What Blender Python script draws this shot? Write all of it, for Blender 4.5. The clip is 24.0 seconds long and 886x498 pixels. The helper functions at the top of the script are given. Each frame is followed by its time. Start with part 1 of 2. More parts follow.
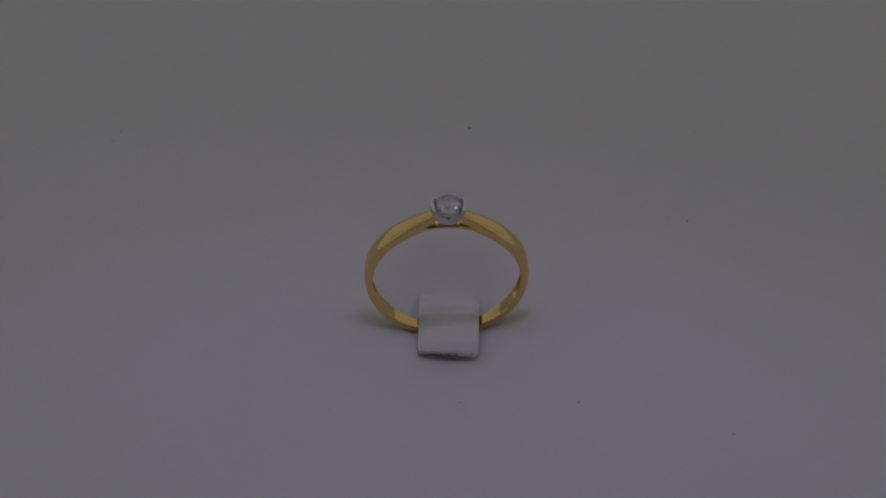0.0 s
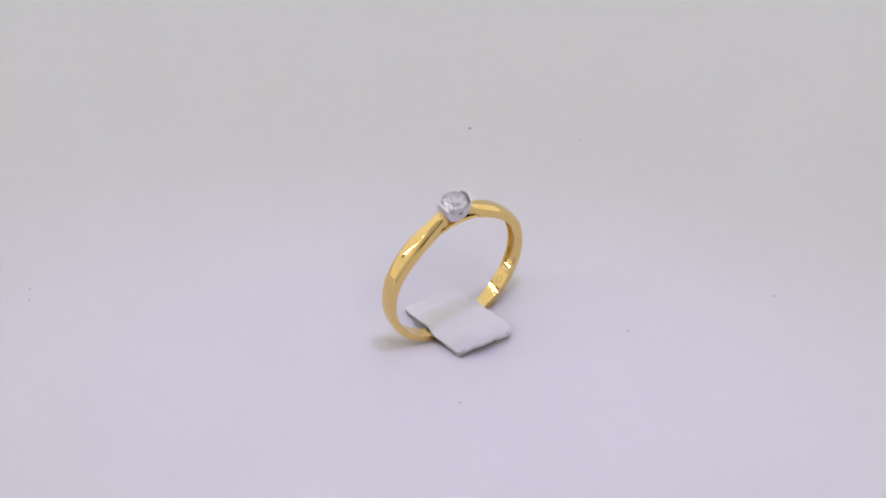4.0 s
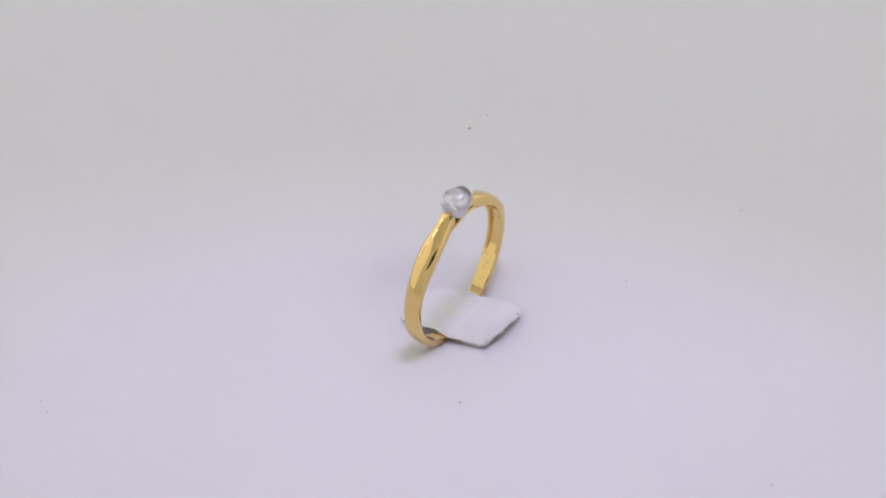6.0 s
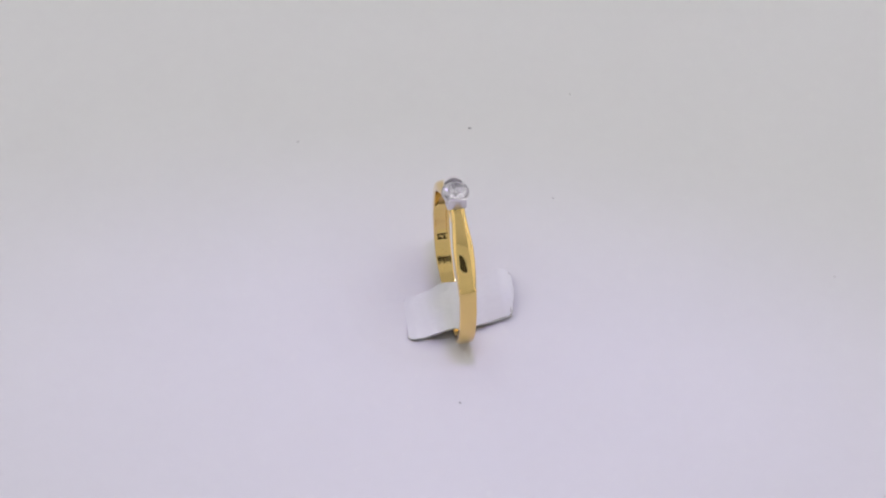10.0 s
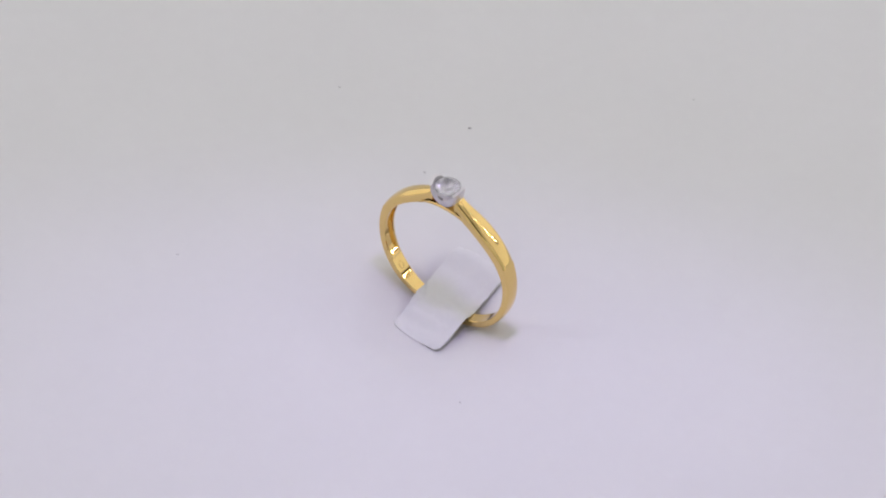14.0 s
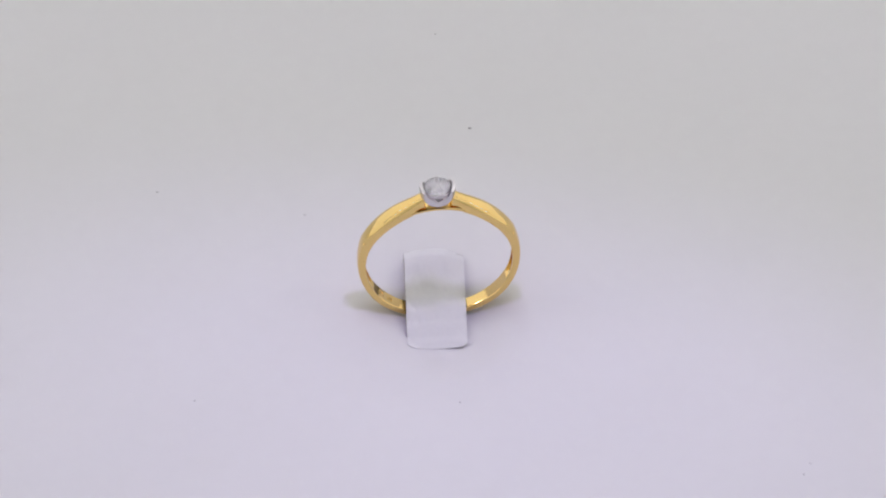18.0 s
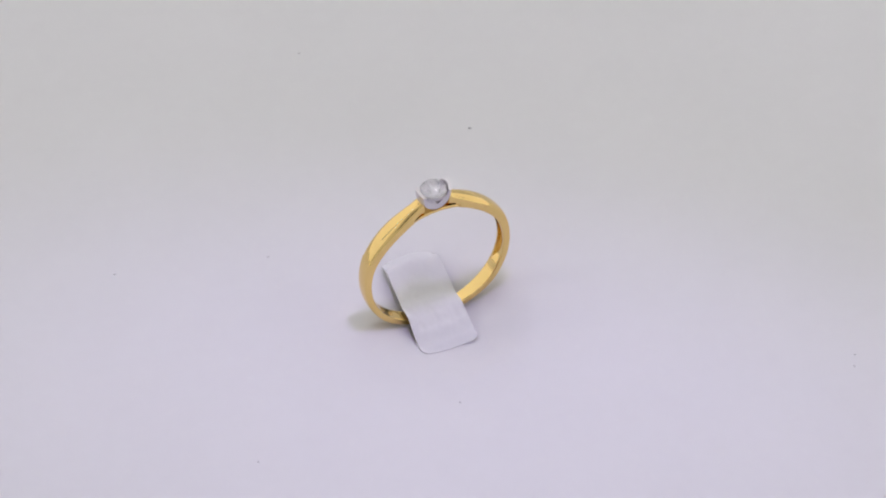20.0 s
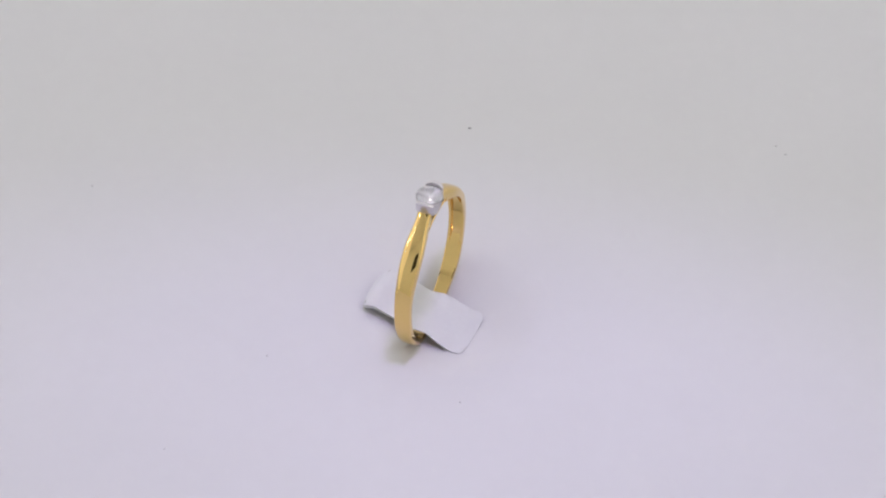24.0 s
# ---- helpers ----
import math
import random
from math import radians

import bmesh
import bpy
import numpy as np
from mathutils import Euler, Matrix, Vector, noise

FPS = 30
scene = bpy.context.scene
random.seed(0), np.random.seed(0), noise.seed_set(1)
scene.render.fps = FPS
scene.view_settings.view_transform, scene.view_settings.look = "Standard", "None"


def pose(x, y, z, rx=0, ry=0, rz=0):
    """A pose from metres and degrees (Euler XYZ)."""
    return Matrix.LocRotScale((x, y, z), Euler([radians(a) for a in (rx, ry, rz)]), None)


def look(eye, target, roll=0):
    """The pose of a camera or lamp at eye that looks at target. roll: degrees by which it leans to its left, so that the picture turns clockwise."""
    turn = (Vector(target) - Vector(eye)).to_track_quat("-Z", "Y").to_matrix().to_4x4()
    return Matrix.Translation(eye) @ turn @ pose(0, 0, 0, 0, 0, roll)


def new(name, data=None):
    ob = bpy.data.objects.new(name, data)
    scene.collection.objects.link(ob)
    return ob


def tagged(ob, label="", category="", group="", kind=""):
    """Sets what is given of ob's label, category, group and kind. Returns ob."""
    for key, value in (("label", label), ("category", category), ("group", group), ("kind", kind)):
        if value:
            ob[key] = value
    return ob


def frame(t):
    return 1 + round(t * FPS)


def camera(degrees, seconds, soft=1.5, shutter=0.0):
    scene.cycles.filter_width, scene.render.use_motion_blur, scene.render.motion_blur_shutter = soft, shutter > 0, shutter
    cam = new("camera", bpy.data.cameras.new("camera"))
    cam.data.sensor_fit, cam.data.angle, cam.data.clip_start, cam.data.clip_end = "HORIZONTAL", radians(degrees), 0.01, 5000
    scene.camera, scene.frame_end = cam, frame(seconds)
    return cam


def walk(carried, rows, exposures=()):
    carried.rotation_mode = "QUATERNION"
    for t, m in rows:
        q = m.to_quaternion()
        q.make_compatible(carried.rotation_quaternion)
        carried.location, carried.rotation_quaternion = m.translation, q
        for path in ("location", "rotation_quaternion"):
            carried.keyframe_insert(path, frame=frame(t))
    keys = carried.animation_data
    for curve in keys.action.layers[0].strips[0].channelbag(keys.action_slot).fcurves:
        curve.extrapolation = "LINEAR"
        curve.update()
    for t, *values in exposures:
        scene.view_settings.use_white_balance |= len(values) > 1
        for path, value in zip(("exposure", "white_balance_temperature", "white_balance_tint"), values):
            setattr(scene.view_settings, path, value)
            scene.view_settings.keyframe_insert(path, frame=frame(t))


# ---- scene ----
import functools

MM = 0.001

# ---- camera: stands still, long lens, looking down at 46 degrees ----
D, ELEV = 0.5058, radians(46.37)
RIM_Z = 3.3 * MM                      # the table's rim plane above its dished middle
EYE = Vector((0, -D * math.cos(ELEV), D * math.sin(ELEV) + RIM_Z))
AIM = ELEV - radians(0.73)
TARGET = EYE + Vector((0, math.cos(AIM), -math.sin(AIM)))
cam = camera(11.8, 24.0, soft=2.0)
view = look(EYE, TARGET, 0.3)
walk(cam, [(0.0, view), (24.0, view)],
     exposures=[(0.0, -2.16), (0.3, -1.57), (0.6, -1.08), (0.9, -0.59), (1.2, -0.21), (1.45, 0.0), (24.0, 0.0)])

# ---- the table's turn: at rest, then steady ----
RATE = 10.688
START = [(0.0, 9.05), (0.87, 9.05), (1.2, 12.45), (1.6, 16.7), (2.4, 25.3), (4.5, 48.096)]


def turn_at(t):
    """Degrees turned: at rest at first, then steady."""
    if t >= 4.5:
        return RATE * t
    for (a, p), (b, q) in zip(START, START[1:]):
        if t <= b:
            return p + (q - p) * (t - a) / (b - a)


TURN_TIMES = [0.0, 0.4, 0.77, 0.87, 0.97, 1.2, 1.6, 2.0] + [2.5 + 0.5 * i for i in range(44)]

# ---- world and light ----
world = bpy.data.worlds.new("dim_room")
scene.world = world
world.use_nodes = True
world.node_tree.nodes["Background"].inputs[0].default_value = (0.05, 0.05, 0.053, 1)
world.node_tree.nodes["Background"].inputs[1].default_value = 1.0

PANEL_GLOW = 0.295
TOP_GLOW = 0.785
LED_GLOW = 30.0
BAR_GLOW = 140.0
BEAM_WATTS = 0.135


# ---- materials ----
def material(name, colour, rough=0.5, metal=0.0, vary=0.05, scale=400.0, bump=0.0, bump_scale=3000.0, **more):
    """A plain surface with two scales of colour and gloss variation and a fine relief, in object space."""
    m = bpy.data.materials.new(name)
    m.use_nodes = True
    nt = m.node_tree
    b = nt.nodes["Principled BSDF"]
    b.inputs["Roughness"].default_value, b.inputs["Metallic"].default_value = rough, metal
    for k, v in more.items():
        b.inputs[k.replace("_", " ")].default_value = v
    co = nt.nodes.new("ShaderNodeTexCoord")
    big, fine = nt.nodes.new("ShaderNodeTexNoise"), nt.nodes.new("ShaderNodeTexNoise")
    big.inputs["Scale"].default_value, fine.inputs["Scale"].default_value = scale, scale * 9
    big.inputs["Detail"].default_value = fine.inputs["Detail"].default_value = 4
    for n in (big, fine):
        nt.links.new(co.outputs["Object"], n.inputs["Vector"])
    both = nt.nodes.new("ShaderNodeMath")
    both.operation = "ADD"
    nt.links.new(big.outputs["Fac"], both.inputs[0])
    nt.links.new(fine.outputs["Fac"], both.inputs[1])
    ramp = nt.nodes.new("ShaderNodeMapRange")
    ramp.inputs["From Min"].default_value, ramp.inputs["From Max"].default_value = 0.6, 1.4
    ramp.inputs["To Min"].default_value, ramp.inputs["To Max"].default_value = 1 - vary, 1 + vary
    nt.links.new(both.outputs[0], ramp.inputs["Value"])
    mix = nt.nodes.new("ShaderNodeVectorMath")
    mix.operation = "SCALE"
    mix.inputs[0].default_value = colour
    nt.links.new(ramp.outputs[0], mix.inputs["Scale"])
    nt.links.new(mix.outputs[0], b.inputs["Base Color"])
    gloss = nt.nodes.new("ShaderNodeMath")
    gloss.operation = "MULTIPLY"
    gloss.inputs[1].default_value = rough
    nt.links.new(ramp.outputs[0], gloss.inputs[0])
    nt.links.new(gloss.outputs[0], b.inputs["Roughness"])
    if bump:
        t = nt.nodes.new("ShaderNodeTexNoise")
        t.inputs["Scale"].default_value, t.inputs["Detail"].default_value = bump_scale, 3
        nt.links.new(co.outputs["Object"], t.inputs["Vector"])
        r = nt.nodes.new("ShaderNodeBump")
        r.inputs["Strength"].default_value, r.inputs["Distance"].default_value = bump, 0.0001
        nt.links.new(t.outputs["Fac"], r.inputs["Height"])
        nt.links.new(r.outputs[0], b.inputs["Normal"])
    return m


def glowing(name, colour, strength):
    m = material(name, colour, 0.5)
    b = m.node_tree.nodes["Principled BSDF"]
    b.inputs["Emission Color"].default_value = (*colour, 1)
    b.inputs["Emission Strength"].default_value = strength
    return m


GOLD = material("polished_yellow_gold", (0.83, 0.60, 0.228), 0.07, 1.0, vary=0.03, scale=300, bump=0.22, bump_scale=420)
WHITE_GOLD = material("white_gold", (0.65, 0.63, 0.635), 0.3, 1.0, vary=0.06, scale=500, bump=0.15, bump_scale=1500)
TABLE = material("white_table_sheet", (0.655, 0.655, 0.655), 0.5, vary=0.012, scale=60, bump=0.06, bump_scale=2500, Specular_IOR_Level=0.3)
PAPER = material("white_tape", (0.655, 0.66, 0.66), 0.6, vary=0.02, scale=250, bump=0.15, bump_scale=1200, Specular_IOR_Level=0.25)
ADHESIVE = material("grey_adhesive", (0.46, 0.465, 0.45), 0.35, vary=0.15, scale=900)
DUST = material("grey_dust", (0.36, 0.355, 0.36), 0.8, vary=0.2, scale=3000)
LINT = material("pale_lint", (0.58, 0.575, 0.58), 0.8, vary=0.1, scale=3000)
BOX_WHITE = material("white_box_lining", (0.78, 0.78, 0.77), 0.6, vary=0.02, scale=30)
BACKDROP = material("white_backdrop", (0.88, 0.88, 0.87), 0.6, vary=0.02, scale=30)
DARK_BOARD = material("dark_brown_board", (0.09, 0.07, 0.05), 0.5)
ALU = material("lamp_aluminium", (0.6, 0.6, 0.62), 0.35, 1.0)
PANEL = glowing("lamp_diffuser", (1.0, 0.992, 1.0), PANEL_GLOW)
LED = glowing("led_chip_light", (0.98, 0.94, 1.0), LED_GLOW)
TOP_PANEL = glowing("top_diffuser", (1.0, 0.992, 1.0), TOP_GLOW)
BAR_LED = glowing("bar_chip_light", (0.98, 0.94, 1.0), BAR_GLOW)

STONE = bpy.data.materials.new("whitened_clear_stone")
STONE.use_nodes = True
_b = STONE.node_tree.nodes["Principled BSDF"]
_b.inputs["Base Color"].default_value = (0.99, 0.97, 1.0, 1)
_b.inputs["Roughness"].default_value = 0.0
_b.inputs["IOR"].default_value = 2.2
# the rest is plain white: the stone's returned light put into its colour
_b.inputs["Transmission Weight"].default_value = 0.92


# ---- builders ----
def mesh_of(name, bm, mat, smooth=None):
    """A mesh; smooth: degrees above which an edge stays sharp."""
    bmesh.ops.recalc_face_normals(bm, faces=bm.faces)
    if smooth is not None:
        for f in bm.faces:
            f.smooth = True
        for e in bm.edges:
            if len(e.link_faces) == 2 and e.calc_face_angle(0) > radians(smooth):
                e.smooth = False
    me = bpy.data.meshes.new(name)
    bm.to_mesh(me)
    bm.free()
    me.materials.append(mat)
    return me


def part(name, bm, mat, parent, label="", smooth=None):
    ob = new(name, mesh_of(name, bm, mat, smooth))
    ob.parent = parent
    return tagged(ob, label)


def box(x0, x1, y0, y1, z0, z1, bevel=0.0):
    bm = bmesh.new()
    bmesh.ops.create_cube(bm, size=1)
    for v in bm.verts:
        v.co = Vector(((x0 + x1) / 2 + v.co.x * (x1 - x0), (y0 + y1) / 2 + v.co.y * (y1 - y0), (z0 + z1) / 2 + v.co.z * (z1 - z0)))
    if bevel:
        bmesh.ops.bevel(bm, geom=bm.edges[:], offset=bevel, segments=2, affect="EDGES")
    return bm


def loft(rings, closed=False, caps=True):
    """Skin over rings of points, each ring closed."""
    bm = bmesh.new()
    rows = [[bm.verts.new(p) for p in r] for r in rings]
    n = len(rows[0])
    for a in range(len(rows) - (0 if closed else 1)):
        r, s = rows[a], rows[(a + 1) % len(rows)]
        for i in range(n):
            bm.faces.new((r[i], r[(i + 1) % n], s[(i + 1) % n], s[i]))
    if caps and not closed:
        bm.faces.new(rows[0][::-1])
        bm.faces.new(rows[-1])
    return bm


def revolve(profile, steps=64, a0=0.0, a1=360.0):
    """Turn a closed (r, z) outline about z, through all or part of a circle (degrees)."""
    full = a1 - a0 >= 360
    n = steps if full else steps + 1
    rings = []
    for i in range(n):
        a = radians(a0 + (a1 - a0) * i / steps)
        rings.append([(r * math.cos(a), r * math.sin(a), z) for r, z in profile])
    return loft(rings, closed=full)


def blend(a, b, x):
    x = min(1.0, max(0.0, x))
    return a + (b - a) * x * x * (3 - 2 * x)


DISH = (0.34 * MM, 1.97 * MM)          # the dish's middle on the table


def table_height(x, y):
    """Height of the table's top at no turn: a dish near the middle, in which the ring's foot stands."""
    d = math.hypot(x - DISH[0], y - DISH[1])
    return blend(0.0, 2.5 * MM, (d - 2.6 * MM) / (8 * MM)) + blend(0.0, RIM_Z - 2.5 * MM, (d - 8 * MM) / (12 * MM))


# ---- light box round the table ----
def shell(name, bm, mat=BOX_WHITE):
    return tagged(new(name, mesh_of(name, bm, mat)), kind="structure")


BW, BY0, BY1, BH, FZ = 0.28, -0.22, 0.46, 0.42, -0.006
shell("floor", box(-BW, BW, BY0, BY1, FZ - 0.01, FZ))
shell("wall_east", box(BW, BW + 0.006, BY0, BY1, FZ - 0.01, BH))
shell("wall_west", box(-BW - 0.006, -BW, BY0, BY1, FZ - 0.01, BH))
shell("wall_north", box(-BW - 0.006, BW + 0.006, BY1, BY1 + 0.006, FZ - 0.01, BH), BACKDROP)
shell("ceiling", box(-BW - 0.006, BW + 0.006, BY0 - 0.006, BY1 + 0.006, BH, BH + 0.006))


def front_wall():
    """The wall on the camera's side, with the arched opening it looks through."""
    zc, hw, hh, n = 0.222, 0.088, 0.066, 48
    hole, rim = [], []
    for k in range(n):
        a = 2 * math.pi * k / n
        c, d = math.cos(a), math.sin(a)
        p = 0.55 if d > 0 else 0.16                   # round head, square foot
        hole.append((hw * math.copysign(abs(c) ** p, c), zc + hh * math.copysign(abs(d) ** p, d)))
        f = 1 / max(abs(c) / (BW + 0.006), d / (BH - zc) if d > 0 else -d / (zc - FZ + 0.01), 1e-6)
        rim.append((c * f, zc + d * f))
    y0, y1 = BY0 - 0.006, BY0
    rings = [[(x, y, z) for x, z in loop] for loop, y in ((hole, y0), (rim, y0), (rim, y1), (hole, y1))]
    return loft(rings, closed=True)


shell("wall_south", front_wall())


def side_panel(side):
    """A lit diffuser that covers one side of the box."""
    root = tagged(new("side_light"), "tall white lit diffuser panel along the side of the box", "light panel", "side lights of the box")
    root.matrix_world = pose(side * BW, 0.11, 0.0, 0, 0, 0 if side < 0 else 180)
    part("frame", box(0.0005, 0.008, -0.32, 0.32, FZ + 0.0005, 0.41, 0.002), ALU, root)
    part("diffuser", box(0.0085, 0.0105, -0.315, 0.315, FZ + 0.005, 0.405), PANEL, root, "glowing white diffuser")
    return root


side_panel(-1)
side_panel(1)


def top_panel():
    """A lit diffuser under the ceiling."""
    root = tagged(new("ceiling_light"), "wide white lit diffuser panel under the ceiling", "light panel")
    part("frame", box(-0.255, 0.255, 0.145, 0.415, 0.4135, 0.4195, 0.002), ALU, root)
    part("diffuser", box(-0.25, 0.25, 0.15, 0.41, 0.409, 0.413), TOP_PANEL, root, "glowing white diffuser")
    return root


top_panel()


def spot_lamp():
    """A small round lamp with seven chips, over the ring."""
    root = tagged(new("led_spotlight"), "small round lamp with seven bright chips under the ceiling", "lamp")
    root.matrix_world = pose(0.006, -0.005, 0.112, 0, 0, 0)
    part("housing", revolve([(0.0001, 0.0455), (0.009, 0.0455), (0.013, 0.012), (0.013, 0.0), (0.0115, 0.0), (0.0115, 0.003), (0.0001, 0.003)], 32), ALU, root, smooth=30)
    part("stem", revolve([(0.0001, 0.044), (0.003, 0.044), (0.003, 0.3078), (0.0001, 0.3078)], 16), ALU, root)
    beam = bpy.data.lights.new("beam", "SPOT")
    beam.energy, beam.color, beam.shadow_soft_size = BEAM_WATTS, (0.55, 0.43, 1.0), 0.005
    beam.spot_size, beam.spot_blend = radians(76), 0.8
    lamp = new("beam", beam)
    lamp.matrix_world = look((0.006, -0.005, 0.110), (0.0, -0.043, 0.0)) @ Matrix.Diagonal((1.6, 1.0, 1.0, 1.0))
    for k in range(7):
        a = radians(60 * k)
        r = 0.0 if k == 6 else 0.0065
        bm = revolve([(0.00005, 0.0), (0.0013, 0.0), (0.0013, 0.0028), (0.00005, 0.0028)], 12)
        bmesh.ops.translate(bm, verts=bm.verts, vec=(r * math.cos(a), r * math.sin(a), 0.0))
        part("chip", bm, LED, root, "bright white chip")
    return root


spot_lamp()


def led_strip(side):
    """A dark strip that hangs from the ceiling before the side panel, with a row of chips."""
    root = tagged(new("led_strip"), "dark hanging lamp strip with a row of bright chips", "lamp strip", "lamp strips of the box")
    root.matrix_world = pose(side * 0.25, 0.008, 0.0, 0, 0, 0 if side < 0 else 180)
    part("strip", box(-0.003, 0.003, -0.009, 0.009, 0.105, 0.4199, 0.001), DARK_BOARD, root, "dark brown strip")
    for k in range(10):
        z = 0.13 + 0.0235 * k
        part("chip", box(0.0031, 0.0045, -0.002, 0.002, z - 0.002, z + 0.002), BAR_LED, root, "bright white chip")
    return root


led_strip(-1)
led_strip(1)


# ---- the turntable ----
def turntable():
    rs = [0.0001] + [0.00075 * i for i in range(1, 41)] + [0.04, 0.06, 0.08, 0.1, 0.1185]
    rim = [(0.1197, RIM_Z - 0.0004), (0.12, RIM_Z - 0.0012), (0.12, FZ + 0.0012), (0.1188, FZ), (0.0001, FZ)]
    rings = []
    for k in range(160):
        c, d = math.cos(math.pi * k / 80), math.sin(math.pi * k / 80)
        rings.append([(r * c, r * d, table_height(r * c, r * d)) for r in rs] + [(r * c, r * d, z) for r, z in rim])
    ob = new("turntable", mesh_of("turntable", loft(rings, closed=True), TABLE, 30))
    return tagged(ob, "white matte round turntable with a shallow dished middle", "turntable")


table = turntable()


# ---- the ring ----
# mm: bore and the height of its centre, crest below, the outside's centre and its stretch upwards
RI, BORE_Z, RC_LOW, HUB, TALL = 8.62, 9.58, 9.60, 9.92, 1.035


def half_width(a):
    """Half the shank's width at a degrees from the top."""
    if a < 41:
        return blend(0.84, 1.2, (a - 9) / 31)
    return blend(1.2, 0.96, (a - 43) / 36) - 0.19 * blend(0, 1, (a - 124) / 40)


def place(t, y, r, bore):
    """A point of the ring: the bore is a true circle, the outside a little taller and higher."""
    if bore:
        return Vector((r * math.sin(t), y, BORE_Z + r * math.cos(t))) * MM
    return Vector((r * math.sin(t), y, HUB + r * TALL * math.cos(t))) * MM


# how far the shoulder leans away from the plain curve (degrees from the top, degrees of lean)
LEAN = [(9.5, 39.0), (10.5, 35.0), (12.0, 27.0), (14.0, 18.5), (16.0, 14.0), (19.0, 10.4), (23.0, 7.6), (28.0, 4.6), (33.0, 2.1),
        (38.0, 0.1), (45.0, -2.3), (55.0, -4.0), (66.0, -5.0)]


@functools.lru_cache(maxsize=None)
def crest_radius(a):
    """The outside's radius (mm) along its middle: a plain curve below, a long shaved slope up to the setting."""
    if a >= 66.0:
        return RC_LOW + 0.07 * blend(1.0, 0.0, (a - 66.0) / 30.0)
    r, x = crest_radius(66.0), 66.0
    while x > a + 1e-6:
        step = min(0.5, x - a)
        mid = x - step / 2
        for (p, u), (q, v) in zip(LEAN, LEAN[1:]):
            if mid <= q:
                lean = u + (v - u) * (mid - p) / (q - p)
                break
        r += r * math.tan(radians(lean)) * radians(step)
        x -= step
    return r


def shank_section(a_deg, r_in=None):
    """The closed cross-section of the shank at a degrees from the top."""
    a = abs(a_deg)
    w = half_width(a)
    edge = blend(1.0, 0.0, (a - 66.0) / 2.5)         # 1: facet of the shoulder, 0: plain band
    way = min(1.0, max(0.0, (a - 9.5) / 56.5))       # from the setting down to the facet's end
    crest = crest_radius(round(a, 4))
    flat = 0.60 - 0.12 * blend(0, 1, (a - 124) / 40) + (0.72 - 0.06 * way - 0.60) * edge   # share of the width that the facet takes
    drop = 0.20 + (0.50 - 0.14 * way - 0.20) * edge   # how far the rounded flank falls
    sag = 0.05 + (0.04 + 0.05 * (1 - way)) * edge
    start = 12 + 22 * edge                            # the flank's slope where it leaves the facet
    groove = 0.38 * blend(0, 1, (a - 26) / 3) * blend(1, 0, (a - 108) / 9)
    g = 0.60 * w
    bore = RI if r_in is None else r_in
    t = radians(a_deg)
    half = [(flat * w * k / 7, crest - sag * (k / 7) ** (2 + edge)) for k in range(8)]
    y0, c0 = math.sin(radians(start)), math.cos(radians(start))
    for k in range(1, 8):
        e = radians(start + (90 - start) * k / 7)
        half.append((flat * w + (1 - flat) * w * (math.sin(e) - y0) / (1 - y0), crest - sag - drop * (c0 - math.cos(e)) / c0))
    outer = [(-y, r) for y, r in half[:0:-1]] + half
    inner = [(w, bore + 0.10), (w - 0.04, bore + 0.03), (w - 0.12, bore), (g + 0.04, bore), (g, bore + groove),
             (-g, bore + groove), (-g - 0.04, bore), (-w + 0.12, bore), (-w + 0.04, bore + 0.03), (-w, bore + 0.10)]
    off = -0.2 * blend(0, 1, (a - 124) / 40)          # the foot is narrower and a little to one side
    return [place(t, y + off, r, False) for y, r in outer] + [place(t, y + off, r, True) for y, r in inner]


def shank():
    angles = []
    x = 20.0
    while x <= 340.0:
        angles.append(x)
        fine = min(x, 360 - x)
        x += 0.75 if (25 <= fine <= 30 or 59 <= fine <= 71 or 111 <= fine <= 117) else 2.0
    if angles[-1] < 340:
        angles.append(340.0)
    return loft([shank_section(x if x <= 180 else x - 360) for x in angles])


def arm(side):
    """The shoulder's upper tongue, which ends at the setting."""
    return loft([shank_section(side * x, r_in=blend(9.0, 9.38, (20 - x) / 8)) for x in (19.99, 18.5, 17.0, 15.5, 14.0, 13.0, 12.0, 11.0, 10.2, 9.5)])


def rail():
    """The thin bridge under the setting."""
    rings = []
    for i in range(21):
        a = radians(-19.95 + 1.995 * i)
        w = 0.84
        pts = [(-w, RI + 0.08), (-w, RI + 0.34), (-w + 0.08, RI + 0.42), (w - 0.08, RI + 0.42), (w, RI + 0.34), (w, RI + 0.08), (w - 0.08, RI), (-w + 0.08, RI)]
        rings.append([place(a, y, r, True) for y, r in pts])
    return loft(rings)


HEAD = 0.75   # mm: how far the setting sits above its own outline


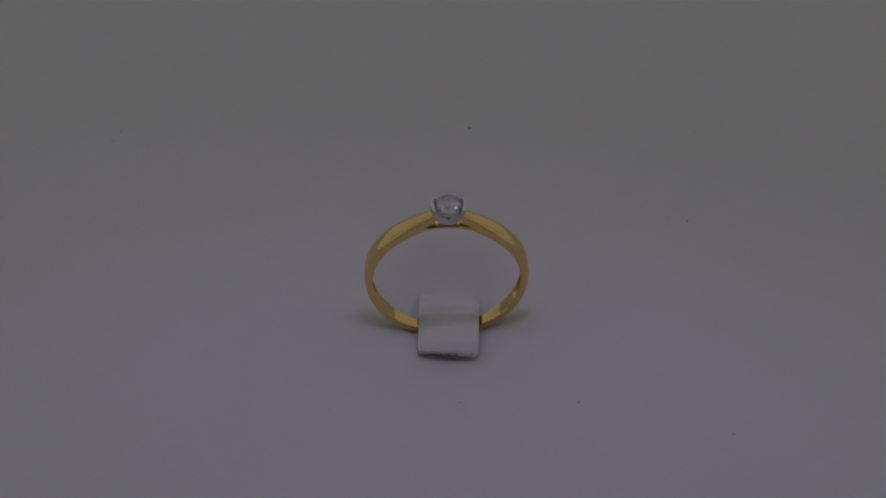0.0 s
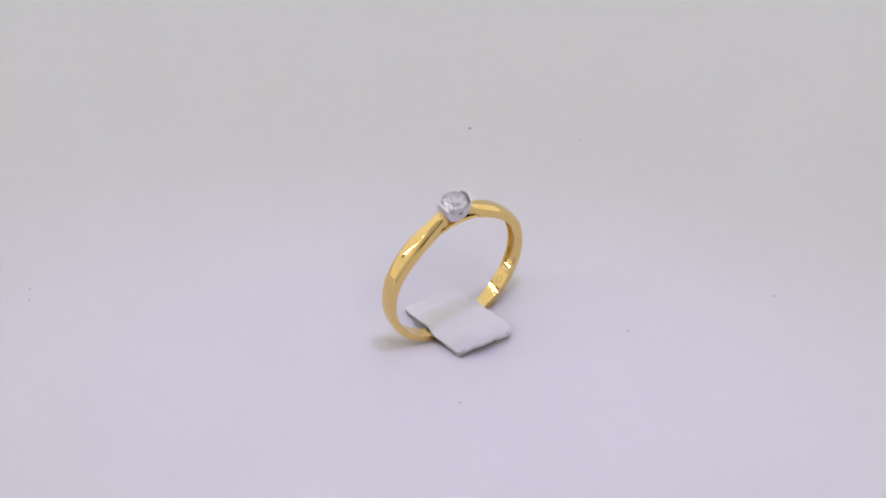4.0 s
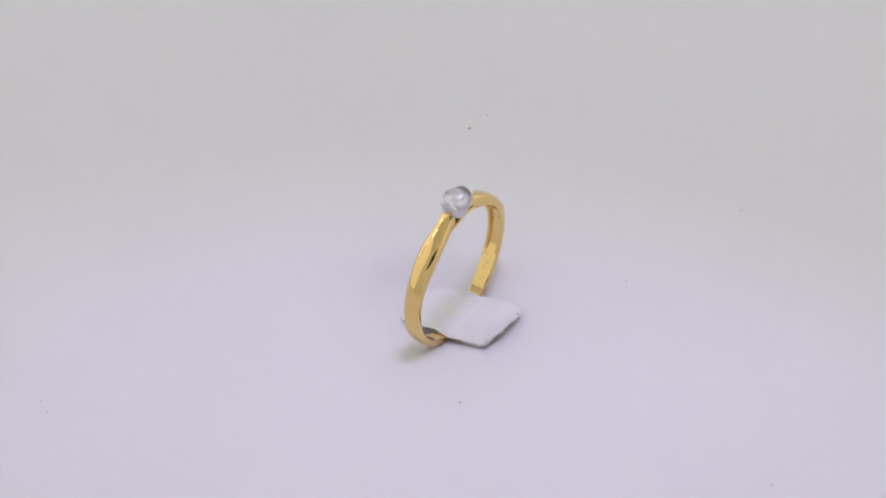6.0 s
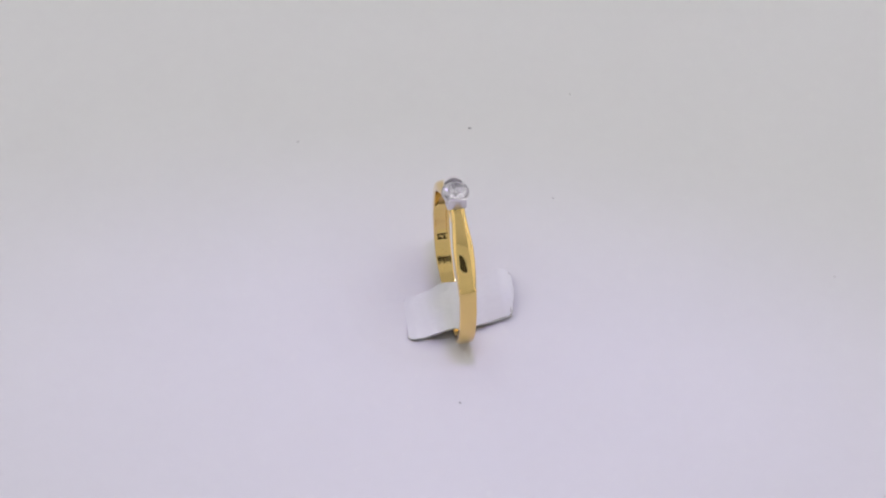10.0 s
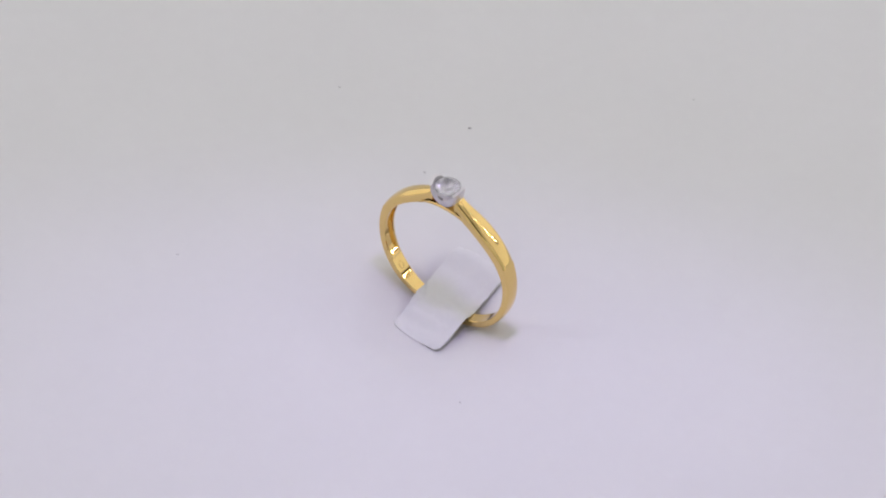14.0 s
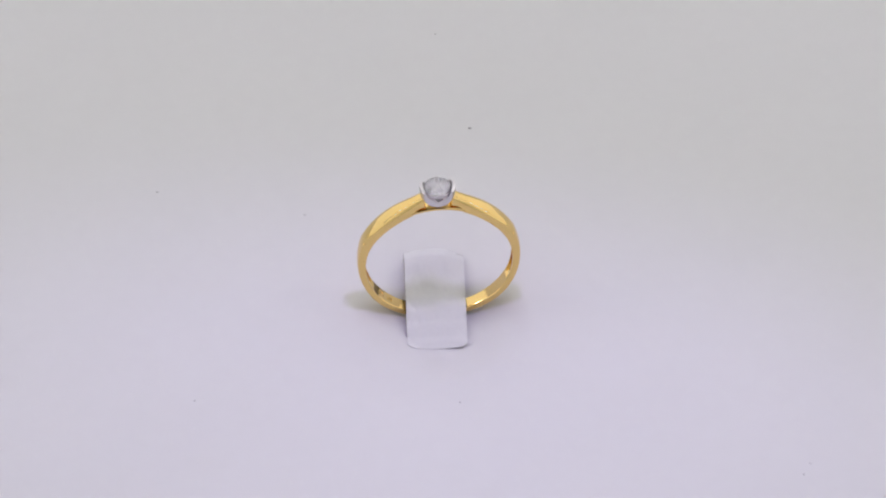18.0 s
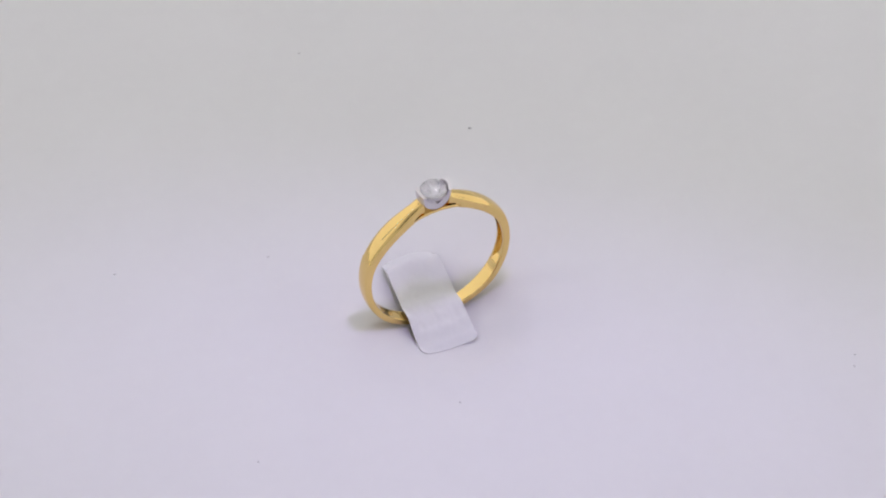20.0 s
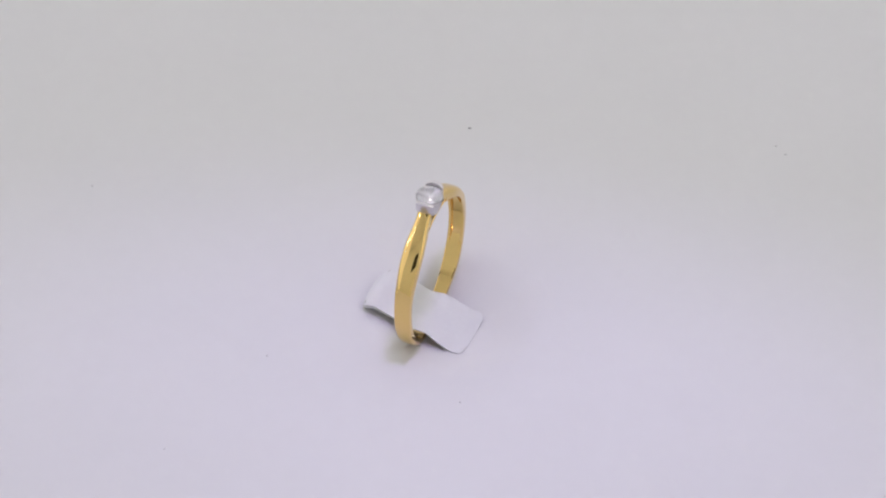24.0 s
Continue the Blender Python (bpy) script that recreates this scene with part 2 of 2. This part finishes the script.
def strap():
    """The setting's U-shaped band, which holds the stone on two sides."""
    path = [(-2.11, 21.0, 1.0), (-2.12, 20.7, 1.0), (-2.11, 20.35, 1.0)]
    for k in range(1, 9):
        e = radians(11.25 * k)
        path.append((-2.11 * math.cos(e), 20.27 - 2.1 * math.sin(e), 1.0 - k / 8))
    path += [(-x, z, c) for x, z, c in path[-2::-1]]
    rings = []
    n = len(path)
    for i, (x, z, c) in enumerate(path):
        px, pz = path[max(i - 1, 0)][:2]
        qx, qz = path[min(i + 1, n - 1)][:2]
        d = Vector((qx - px, qz - pz)).normalized()
        nx, nz = -d.y, d.x                            # towards the stone
        side = -1 if x < 0 else 1
        outer, inner = [], []
        for k in range(11):
            y = -1.08 + 0.216 * k
            bow = side * c * (1.9 - math.sqrt(1.9 ** 2 - y * y))
            dome = -0.42 * max(0.0, z - 20.0) * abs(y / 1.08) ** 2.4
            rounded = 0.13 * abs(y / 1.08) ** 5 * (1 if 0 < i < n - 1 else 0)
            thick = 0.50 + 0.70 * min(1.0, 2 - 2 * c) - 0.5 * max(0.0, 0.5 - c) - 0.12 * (c if i in (0, n - 1) else 0) - 0.06 * abs(y / 1.08) ** 5
            outer.append(Vector((x - bow + nx * rounded, y, z + dome + nz * rounded + HEAD)) * MM)
            inner.append(Vector((x - bow + nx * thick, y, z + dome + nz * thick + HEAD)) * MM)
        rings.append(outer + inner[::-1])
    return loft(rings)


def cradle_half():
    """Half of the cone under the stone; the two halves leave a three-cornered window between them, wide above."""
    prof = [(0.55, 18.4), (0.95, 18.85), (1.22, 19.3), (1.42, 19.7), (1.52, 20.02), (1.36, 20.02), (1.24, 19.72), (1.04, 19.35), (0.76, 18.95), (0.36, 18.6)]
    rings = []
    n = 24
    for i in range(n + 1):
        u = -1 + 2 * i / n
        ring = []
        for r, z in prof:
            a = (math.pi / 2 - math.asin(min(0.9, (0.02 + 0.52 * min(1.0, max(0.0, (z - 19.2) / 0.8))) / r))) * u
            ring.append((r * math.cos(a) * MM, r * math.sin(a) * MM, (z + HEAD) * MM))
        rings.append(ring)
    return loft(rings)


def collar():
    """The round seat under the stone's widest part."""
    return revolve([(r * MM, (z + HEAD) * MM) for r, z in ((1.36, 20.03), (1.53, 20.03), (1.60, 20.2), (1.60, 20.42), (1.55, 20.5), (1.46, 20.5), (1.36, 20.25))], 48)


def brilliant(dia, z_girdle):
    """A round brilliant: table, crown and pavilion facets."""
    bm = bmesh.new()
    R = dia / 2
    zt, zg0, zg1, zc = z_girdle + 0.16 * dia, z_girdle + 0.015 * dia, z_girdle - 0.015 * dia, z_girdle - 0.43 * dia

    def ringpts(n, r, z, off=0.0):
        return [bm.verts.new(Vector((r * math.cos(2 * math.pi * (i + off) / n), r * math.sin(2 * math.pi * (i + off) / n), z)) * MM) for i in range(n)]

    top = ringpts(8, 0.55 * R, zt)
    star = ringpts(8, 0.77 * R, z_girdle + 0.105 * dia, 0.5)
    g0 = ringpts(16, R, zg0)
    g1 = ringpts(16, R, zg1)
    low = ringpts(8, 0.27 * R, z_girdle - 0.345 * dia, 0.5)
    culet = bm.verts.new((0, 0, zc * MM))
    bm.faces.new(top)
    for i in range(8):
        j = (i + 1) % 8
        a, b, c, d = 2 * i, 2 * i + 1, (2 * i + 2) % 16, (2 * i - 1) % 16
        bm.faces.new((top[i], star[i], top[j]))
        bm.faces.new((top[i], star[i - 1], g0[a]))
        bm.faces.new((top[i], g0[a], star[i]))
        bm.faces.new((star[i], g0[a], g0[b]))
        bm.faces.new((star[i], g0[b], g0[c]))
        bm.faces.new((g1[a], low[i], g1[b]))
        bm.faces.new((g1[b], low[i], g1[c]))
        bm.faces.new((g1[a], low[i - 1], culet))
        bm.faces.new((g1[a], culet, low[i]))
    for i in range(16):
        j = (i + 1) % 16
        bm.faces.new((g0[i], g0[j], g1[j], g1[i]))
    return bm


def stamp(a_deg, da, dy):
    """An oval stamp's raised outline on the inside of the band."""
    rings = []
    for k in range(24):
        f = 2 * math.pi * k / 24
        ring = []
        for grow, lift in ((1.0, -0.02), (0.96, 0.045), (0.76, 0.045), (0.72, -0.02)):
            ring.append(place(radians(a_deg + da * grow * math.cos(f)), dy * grow * math.sin(f), RI - lift, True))
        rings.append(ring)
    return loft(rings, closed=True)


def gold_ring():
    root = tagged(new("ring"), "polished yellow gold ring with a clear round stone in white gold", "ring")
    part("shank", shank(), GOLD, root, "polished yellow gold band", 16)
    part("shoulder", arm(1), GOLD, root, smooth=16)
    part("shoulder", arm(-1), GOLD, root, smooth=16)
    part("rail", rail(), GOLD, root, smooth=30)
    part("hallmark", stamp(127.0, 3.6, 0.36), GOLD, root, "small oval stamp inside the band", 40)
    part("hallmark", stamp(137.0, 2.6, 0.30), GOLD, root, "small oval stamp inside the band", 40)
    head = part("setting", strap(), WHITE_GOLD, root, "white gold stone setting", 40)
    for s in (0, 1):
        bm = cradle_half()
        if s:
            bmesh.ops.rotate(bm, verts=bm.verts, cent=(0, 0, 0), matrix=Matrix.Rotation(math.pi, 3, "Z"))
        part("cradle", bm, WHITE_GOLD, head, "white gold cradle half", 35)
    part("collar", collar(), WHITE_GOLD, head, "white gold seat ring", 35)
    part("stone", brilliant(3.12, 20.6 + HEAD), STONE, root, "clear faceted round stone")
    return root


ring = gold_ring()


# ---- the tape over the ring's foot ----
TAPE_TURN, TAPE_SHIFT = -9.85, 0.747   # its turn on the table (degrees), its shift along its width (mm)


def tape_height(y):
    """Height of the tape's underside (mm) along its length; y = -8.9 is the torn, lifted end."""
    knots = [(-9.3, 2.05), (-8.65, 2.70), (-8.25, 3.15), (-7.75, 3.45), (-7.0, 3.62), (-4.5, 3.0), (-2.4, 2.25), (-1.4, 1.95), (-0.4, 1.65), (1.2, 1.05), (3.0, 0.3), (4.3, 0.02)]
    for (a, p), (b, q) in zip(knots, knots[1:]):
        if y <= b:
            return blend(p, q, (y - a) / (b - a)) * 0.5 + (p + (q - p) * (y - a) / (b - a)) * 0.5
    return 0.03


def underside(x, y):
    """Height of the tape's underside (mm) at any place: creased, arched across at the lifted end."""
    u = x / 3.55
    z = tape_height(y) + 0.05 * noise.noise((x * 0.5, y * 0.4, 7.0)) * min(1.0, max(0.0, (3.0 - y) / 2))
    z += 0.03 * noise.noise((x * 1.6, y * 1.3, 2.0)) * min(1.0, max(0.0, (3.0 - y) / 2))
    left = max(0.0, -u) ** 1.5                         # this edge is flatter: its far corner stands up a little
    z += left * (0.35 * blend(0, 1, (y - 1.6) / 2.2) - 0.7 * blend(0.6, 1, (y + 9.0) / 2.5) * blend(1, 0, (y + 2.6) / 2.0))
    z -= 0.2 * max(0.0, -u) ** 2 * max(0.0, 1 - ((y + 5.2) / 3.2) ** 2)
    z += 0.72 * (1 - u * u) * min(1.0, max(0.0, (-4.5 - y) / 4))
    along, across = x + TAPE_SHIFT - 0.07, abs(y + 1.37)             # over the ring's foot it lies on the band
    band = BORE_Z - math.sqrt(RI * RI - along * along) + 0.12 - 0.7 * max(0.0, across - 1.0)
    c, d = math.cos(radians(TAPE_TURN)), math.sin(radians(TAPE_TURN))
    tx = x + TAPE_SHIFT
    return max(z, band, table_height((tx * c - y * d) * MM, (tx * d + y * c) * MM) / MM + 0.03)


def tape_strip():
    root = tagged(new("tape_strip"), "short white tape strip over the ring's foot, torn end lifted", "tape strip")
    half, n, m = 3.55, 64, 44
    rows = []
    for j in range(m + 1):
        v = j / m
        row_top, row_bot = [], []
        for i in range(n + 1):
            u = -1 + 2 * i / n
            y0 = -8.48 + 0.16 * noise.noise((u * 3.1, 4.2, 0)) + 0.13 * noise.noise((u * 9.0, 1.2, 0)) + 0.10 * noise.noise((u * 26.0, 3.3, 0))
            y1 = 4.25 - 0.55 * max(0.0, abs(u) - 0.80) ** 2 / 0.04
            y0 += 0.35 * max(0.0, abs(u) - 0.86) ** 2 / 0.02 + 0.75 * max(0.0, (-u - 0.1) / 0.9) ** 1.5
            y = y0 + (y1 - y0) * v
            x = u * half
            z = underside(x, y)
            row_top.append(Vector((x, y, z + blend(0.42, 0.17, (y + 7) / 4) - 0.12 * max(0.0, (y - 2.4) / 1.85) ** 1.5)) * MM)
            row_bot.append(Vector((x, y, z)) * MM)
        rows.append(row_top + row_bot[::-1])
    bm = loft(rows)
    part("strip", bm, PAPER, root, smooth=40)
    for s in (-1, 1):
        bm = bmesh.new()
        bmesh.ops.create_icosphere(bm, subdivisions=2, radius=1)
        for v in bm.verts:
            k = 1 + 0.25 * noise.noise(v.co * 2.0 + Vector((s, 0, 0)))
            x, y = 2.92 * s + v.co.x * (0.36 if s > 0 else 0.55) * k, (-8.36 if s > 0 else -7.86) + v.co.y * 0.20 * k
            v.co = Vector((x, y, underside(x, y) + 0.27 + v.co.z * 0.19)) * MM
        part("adhesive_spot", bm, ADHESIVE, root, "small grey adhesive spot", 60)
    return root


tape = tape_strip()


# ---- dust on the table ----
def speck(size, seed, flat=0.5):
    bm = bmesh.new()
    bmesh.ops.create_icosphere(bm, subdivisions=2, radius=1)
    for v in bm.verts:
        k = 1 + 0.55 * noise.noise(v.co * 1.7 + Vector((seed * 3.7, seed, 0)))
        v.co = Vector((v.co.x * k, v.co.y * k * 0.7, v.co.z * k * flat)) * size
    return bm


# place on the table (mm, at no turn), size (mm)
SPECKS = [(13.1, -17.87, 0.22), (31.26, 9.17, 0.22), (-34.5, 34.7, 0.22), (-35.68, 33.28, 0.2), (29.86, -25.39, 0.22),
          (-8.96, -45.89, 0.2)]
dust = []
for k, (x, y, size) in enumerate(SPECKS):
    ob = new("dust_speck", mesh_of("dust_speck", speck(size * 0.95 * MM, k + 1, 0.35), LINT, 60))
    tagged(ob, "tiny grey dust speck on the white turntable", "dust speck", "dust on the turntable")
    dust.append((ob, x * MM, y * MM, table_height(x * MM, y * MM) + size * 0.1 * MM, 40.0 * k))


# Still dots added on the table, standing in for dust in the camera.
for x, y, size in ((3.21, 29.71, 0.22), (2.07, -15.69, 0.16)):
    ob = new("still_dot", mesh_of("still_dot", speck(size * MM, 11 + x), DUST if size > 0.2 else LINT, 60))
    ob.matrix_world = pose(x * MM, y * MM, table_height(x * MM, y * MM) + size * 0.4 * MM)
    tagged(ob, "tiny dark dot that stays in place, standing in for camera dust", "lint grain")


# ---- what turns with the table ----
def motions():
    def carried(ob, local):
        walk(ob, [(t, pose(0, 0, 0, 0, 0, turn_at(t)) @ local) for t in TURN_TIMES])

    carried(table, Matrix.Identity(4))
    carried(ring, pose(0.07 * MM, -1.37 * MM, 0.0, 0.4, 0.8, -6.7))
    carried(tape, pose(0, 0, 0, 0, 0, TAPE_TURN) @ pose(TAPE_SHIFT * MM, 0, 0))
    for ob, x, y, z, rz in dust:
        carried(ob, pose(x, y, z, 0, 0, rz))


motions()
